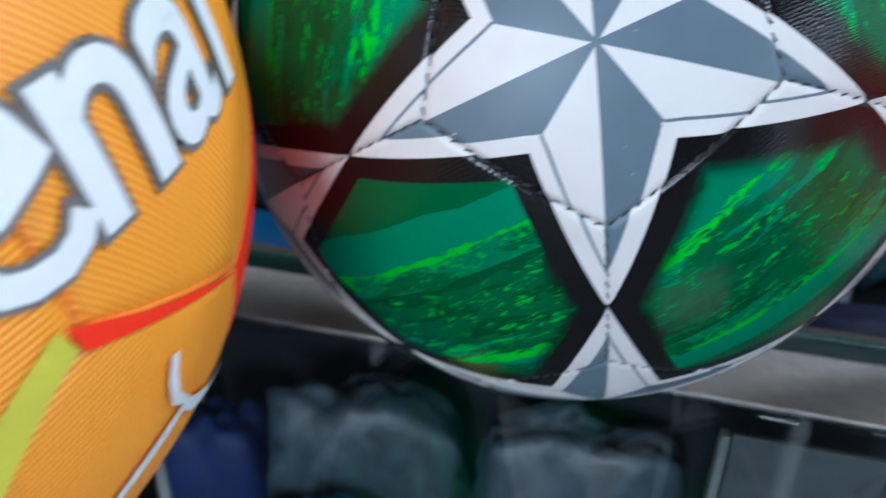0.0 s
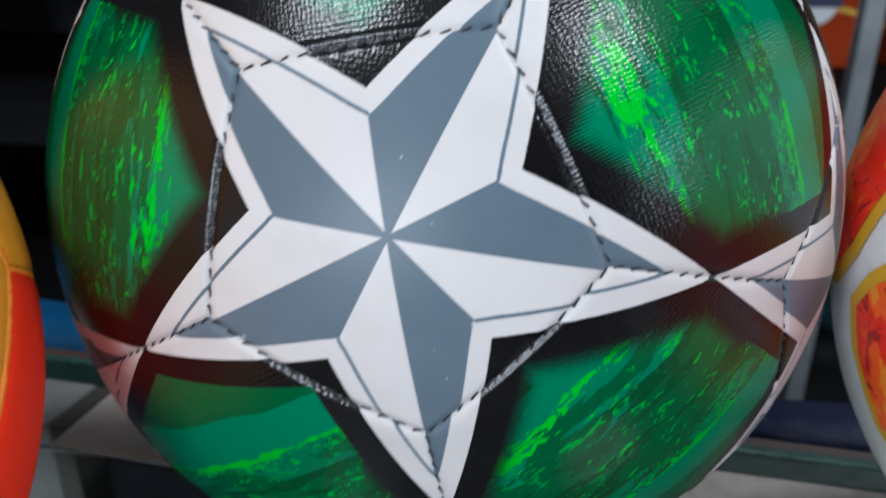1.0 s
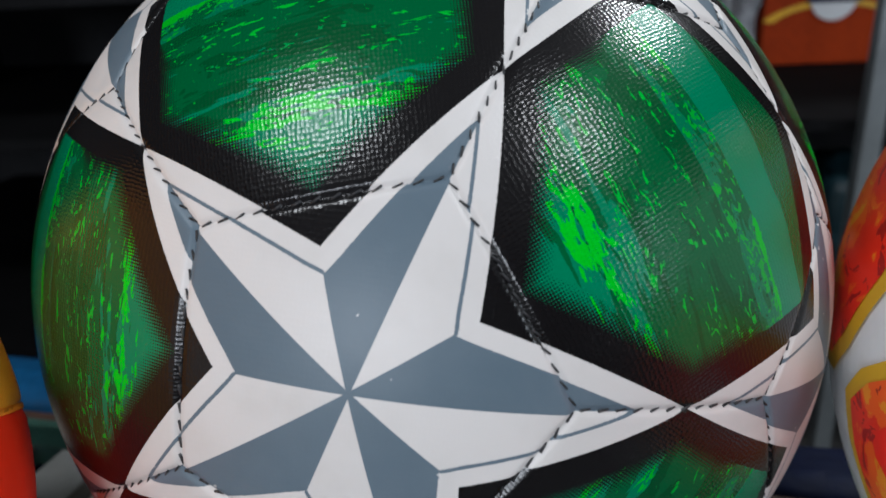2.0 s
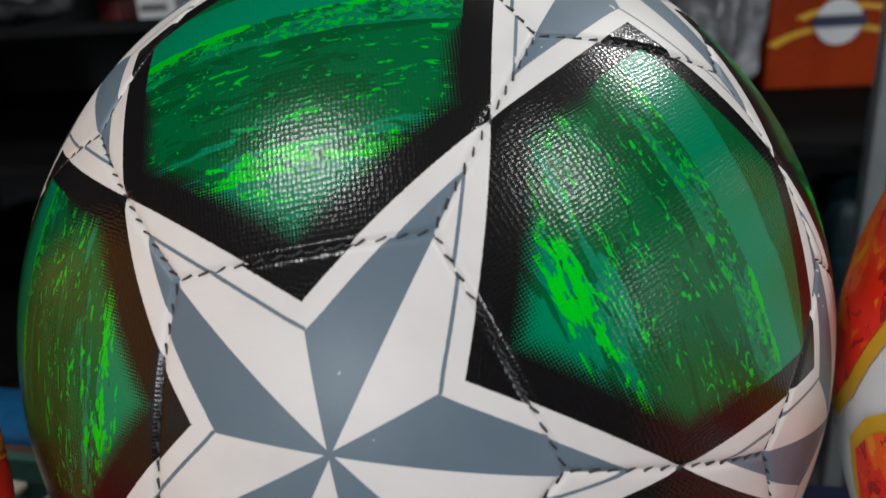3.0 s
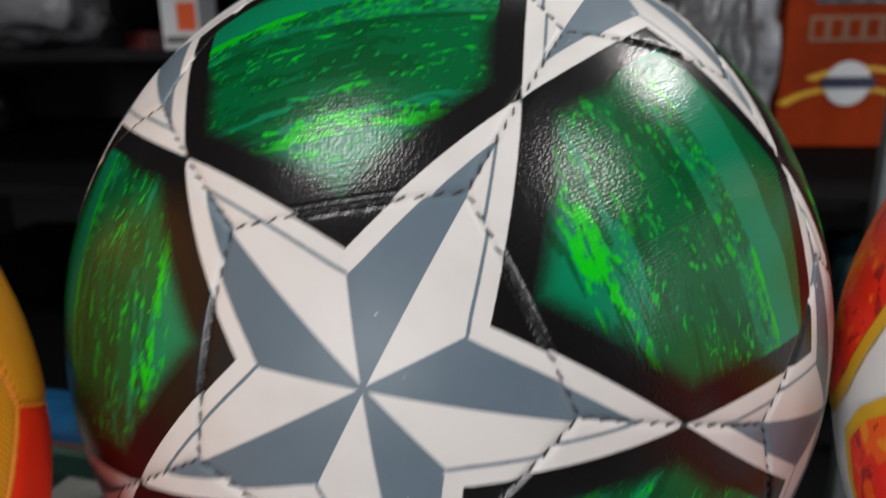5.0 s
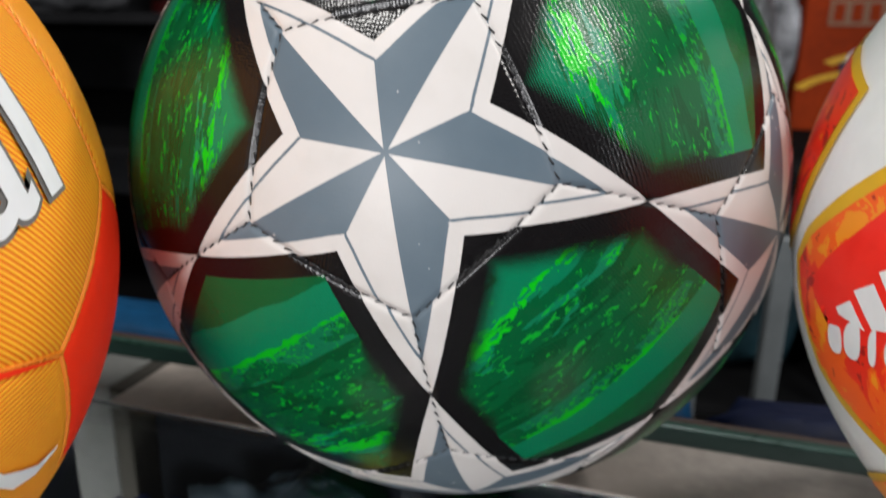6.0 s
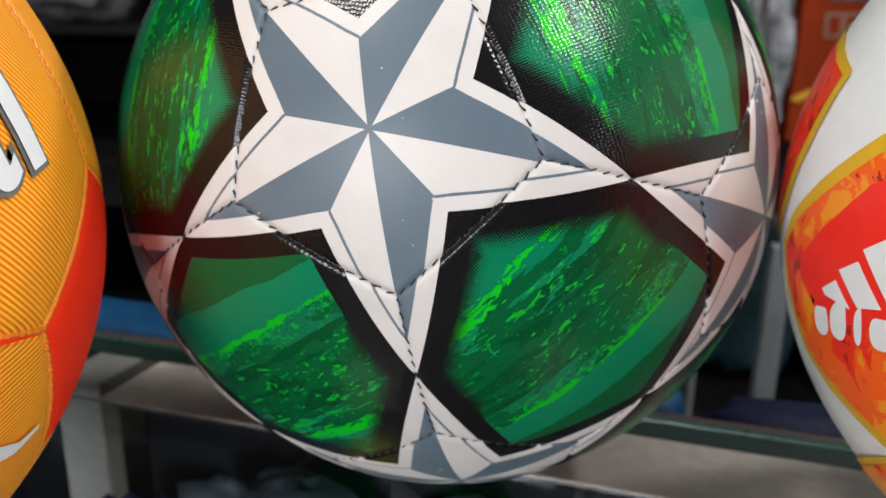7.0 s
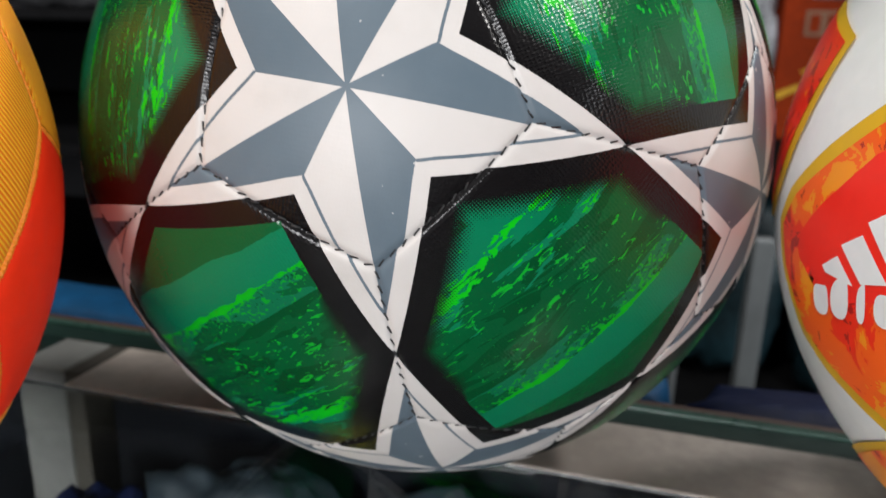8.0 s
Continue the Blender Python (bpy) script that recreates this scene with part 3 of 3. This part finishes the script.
def letter_bm(char, size, bold, x, y, turn):
    cu = bpy.data.curves.new("letter", "FONT")
    cu.body, cu.size, cu.offset, cu.resolution_u = char, size, bold, 4
    tmp = new("letter", cu)
    me = bpy.data.meshes.new_from_object(tmp.evaluated_get(bpy.context.evaluated_depsgraph_get()))
    wide = max(v.co.x for v in me.vertices)
    bm = bmesh.new()
    bm.from_mesh(me)
    bpy.data.objects.remove(tmp)
    bpy.data.curves.remove(cu)
    bpy.data.meshes.remove(me)
    bmesh.ops.remove_doubles(bm, verts=bm.verts[:], dist=0.0001)
    bm.transform(pose(x, y, 0, 0, 0, turn))
    return bm, wide


# ---- orange ball ----
def orange_material():
    m = Mat("orange_ribbed_cover", 0.42)
    px, py = m.uv("panel")
    bend = px + py * py * 0.25 + py * 0.10
    rib = (bend * 560.0).sin() * 0.5 + 0.5
    tone = m.noise(m.object_xyz(), 18.0, 4)
    c = m.mix(rib.step(0.30, 0.70), (0.84, 0.17, 0.004), (1.0, 0.50, 0.03))
    m.put("Base Color", m.mix(tone.step(0.45, 0.8), c, (0.98, 0.36, 0.012)))
    m.put("Roughness", tone * 0.15 + 0.36)
    m.bump(rib + tone * 0.4, 0.4, 0.0003)
    return m.m


M_ORANGE = orange_material()
M_RED = plain("red_orange_ball_cover", (1.0, 0.034, 0.008), 0.5, 0.08, 60, 0.0002, Specular_IOR_Level=0.25)
M_SEAM = plain("orange_thread", (0.90, 0.26, 0.012), 0.5, 0.15, 80)
M_LIMECOVER = plain("lime_ball_cover", (0.55, 0.50, 0.03), 0.42, 0.12, 60, 0.0002)
O_AT = (-0.1727, -0.1444, 0.11)
O_AXES = ball_axes(0.55, -0.80, 0.15)


def on_ball(axes, lon, lat):
    d0, ex, ey = axes
    lon, lat = radians(lon), radians(lat)
    return np.array(ey * math.sin(lat) + (ex * math.sin(lon) + d0 * math.cos(lon)) * math.cos(lat))


def frame_of(a, b):
    e = unit(a + b)
    g = unit((b - a) - e * ((b - a) @ e))
    return np.array([e, g, np.cross(e, g)]).T


seam_a, seam_b = on_ball(O_AXES, 64.5, -13.4), on_ball(O_AXES, 40.5, -10.4)
TURN_O = frame_of(seam_a, seam_b) @ frame_of(seam_point(0, 1), seam_point(1, 0)).T


def orange_cover(kind, which, centre):
    if kind == "pent":
        return M_RED if which == 0 else (M_LIMECOVER if which == 8 else M_ORANGE)
    return M_ORANGE


orange_ball, orange_place = football("orange football with fine ribs and bold white lettering", O_AT, TURN_O, orange_cover, lambda f: f[0], n=10, groove=0.0009, width=0.0014, group="footballs on the counter")
stitches(orange_ball, orange_place, M_SEAM, 0.0011, 0.0018, 0.0005, -0.00045)
bx, by, slope = 30.6, -8.8, 22.5
for grow, mat, lift, nm in ((0.7, M_GREYINK, 0.0006, "letter_outline"), (0.0, M_WHITEINK, 0.0009, "letter")):
    tail = stroke_bm([(41.3 + grow * 0.2, -1.7 + grow), (40.7, -3.5), (39.2, -4.9), (36.9, -5.6), (35.0, -5.5), (33.0, -4.4), (31.4, -2.0)], [2.2 + grow * 1.4] * 7)
    lay(nm, tail, orange_ball, O_AXES, mat, lift, "white rounded letter tail" if mat is M_WHITEINK else "grey outline")
    head = poly_bm(grown([(35.6, 6.4), (37.4, 4.9), (39.6, 2.4), (38.4, 1.0), (35.7, -1.6), (33.2, -2.8), (31.5, 0.5), (32.0, 4.5)], grow))
    lay(nm, head, orange_ball, O_AXES, mat, lift + 0.0001, "white letter head" if mat is M_WHITEINK else "grey outline")
lay("printed_stripe", poly_bm([(38.1, -9.4), (39.8, -11.6), (37.7, -13.9), (35.8, -16.8), (33.5, -21.2), (30.0, -27.0), (26.5, -25.0), (30.6, -18.7), (32.8, -15.2), (35.3, -12.1)]), orange_ball, O_AXES, M_LIME, 0.0005, "lime printed stripe", 4)
lay("printed_wedge", poly_bm([(38.9, -9.5), (40.3, -11.9), (43.0, -12.1), (46.7, -12.4), (52.3, -12.8), (64.0, -13.6), (52.2, -11.9), (46.7, -11.2), (42.5, -10.2)]), orange_ball, O_AXES, M_RED, 0.0006, "red printed wedge along the seam", 4)
first, wide = letter_bm("e", 23.0, 0.95, bx, by, slope)
first.free()
bx, by = bx + (wide + 0.7) * math.cos(radians(slope)), by + (wide + 0.7) * math.sin(radians(slope))
for ch in "nal":
    for bold, mat, lift, nm in ((0.95, M_GREYINK, 0.0006, "letter_outline"), (0.35, M_WHITEINK, 0.0009, "letter")):
        bm, wide = letter_bm(ch, 23.0, bold, bx, by, slope)
        lay(nm, bm, orange_ball, O_AXES, mat, lift, "grey outline" if mat is M_GREYINK else "white letter")
    step = wide + 0.7
    bx, by = bx + step * math.cos(radians(slope)), by + step * math.sin(radians(slope))
lay("printed_stroke", stroke_bm([(50.6, -16.8), (51.0, -19.5), (52.5, -22.5), (55.5, -24.4), (53.0, -26.5), (49.5, -29.0), (46.0, -32.0), (43.0, -36.0)], [1.0, 1.4, 1.3, 1.6, 1.9, 1.8, 1.6, 0.8]), orange_ball, O_AXES, M_WHITEINK, 0.0008, "white printed stroke")
lay("printed_stroke", stroke_bm([(55.0, -24.6), (59.5, -26.6), (63.5, -27.2), (67.5, -25.9)], [1.2, 2.2, 1.4, 0.6]), orange_ball, O_AXES, M_WHITEINK, 0.0009, "white printed stroke")

# ---- white ball ----
def flame_material():
    m = Mat("red_and_orange_camouflage_print", 0.36)
    v = m.object_xyz()
    big, mid = m.noise(v, 22.0, 3, 0.6, 0.8), m.noise(v, 75.0, 4, 0.65, 1.0)
    c = m.mix((big * 0.65 + mid * 0.35).gt(0.465), (0.88, 0.030, 0.010), (0.95, 0.12, 0.010))
    c = m.mix((big * 0.5 + mid * 0.5).gt(0.535), c, (0.92, 0.30, 0.012))
    c = m.mix((mid * 0.7 + big * 0.3).lt(0.42), c, (0.42, 0.012, 0.010))
    m.put("Base Color", c)
    return m.m


M_FLAME = flame_material()
M_RED_INK = plain("bright_red_print", (0.92, 0.024, 0.012), 0.38, 0.06, 50, 0.0)
M_WHITECOVER = plain("white_ball_cover", (0.88, 0.88, 0.885), 0.38, 0.06, 60, 0.0002)
W_AT = (0.2140, -0.0570, 0.11)
W_AXES = ball_axes(-0.65, -0.75, 0.05)
white_ball, white_place = football("white football with red and orange flame print", W_AT, ((1, 0, 0), (0, 1, 0), (0, 0, 1)), lambda *a: M_WHITECOVER, lambda f: f[0], n=8, groove=0.0002, width=0.0009, group="footballs on the counter")
FIELDS = [
    [(-32.6, 7.9), (-39.9, 2.8), (-47.9, -2.6), (-51.8, -7), (-50.7, -12.6), (-45.8, -20.5), (-40, -23.4), (-30.4, -26.6), (-15.1, -28.8), (-0, -21.9), (5.8, -6.9), (0.8, 8.6), (-13.7, 15.8)],
    [(-75.5, 25.3), (-60.5, 21.8), (-47.7, 17.1), (-51.5, 8.6), (-56.3, -0.1), (-61, -5.2), (-80.5, -8.7), (-100.5, 1.3), (-100.5, 21.3), (-85.5, 25.3)],
    [(-71.5, 32.3), (-61.5, 31.8), (-46.3, 38.2), (-55.5, 56.3), (-80.5, 46.3)],
    [(-65.5, -48.7), (-53.5, -45.2), (-30.7, -31.8), (-14.8, -34), (-15.5, -64.7), (-65.5, -64.7)],
]
for k, field in enumerate(FIELDS):
    lay("printed_border", poly_bm(grown(field, 2.3)), white_ball, W_AXES, M_YELLOW, 0.00055, "yellow printed border", 5)
    lay("printed_field", poly_bm(field), white_ball, W_AXES, M_FLAME, 0.0008, "red and orange camouflage print", 5)
lay("printed_field", poly_bm([(-31.3, 5.4), (-35.7, 1.2), (-41.3, -3.4), (-45.9, -8.1), (-44.6, -11.3), (-40.4, -10.9), (-41.7, -13.4), (-37, -15), (-32.2, -12.2), (-26.4, -11.2), (-13.4, -7.4), (-9.8, 3.3), (-17.3, 10.4)], 1), white_ball, W_AXES, M_RED_INK, 0.00095, "plain red print", 5)
for bar in ([(-38.8, -9.7), (-35.8, -7.8), (-32.9, -10.7), (-38.1, -10.4)], [(-35.3, -6.4), (-32, -4.5), (-27.9, -9.1), (-31.7, -10.1)], [(-31.5, -3), (-28.1, -0.9), (-22.3, -7.1), (-26.7, -8.7)]):
    lay("logo_bar", poly_bm(bar), white_ball, W_AXES, M_WHITEINK, 0.0012, "white slanted bar")
for (x, y), wide, tall in zip(((-39.3, -14.1), (-35.4, -13.4), (-31.6, -12.7), (-27.9, -12.0)), (1.7, 1.7, 0.7, 1.7), (0.0, 1.6, 0.9, 0.0)):
    lay("logo_block", poly_bm([(x - wide, y - 2.3), (x + wide, y - 1.9), (x + wide, y + 2.1 + tall), (x + wide * 0.3, y + 1.9 + tall), (x - wide, y + 1.5)], 2), white_ball, W_AXES, M_WHITEINK, 0.0012, "white rounded block")
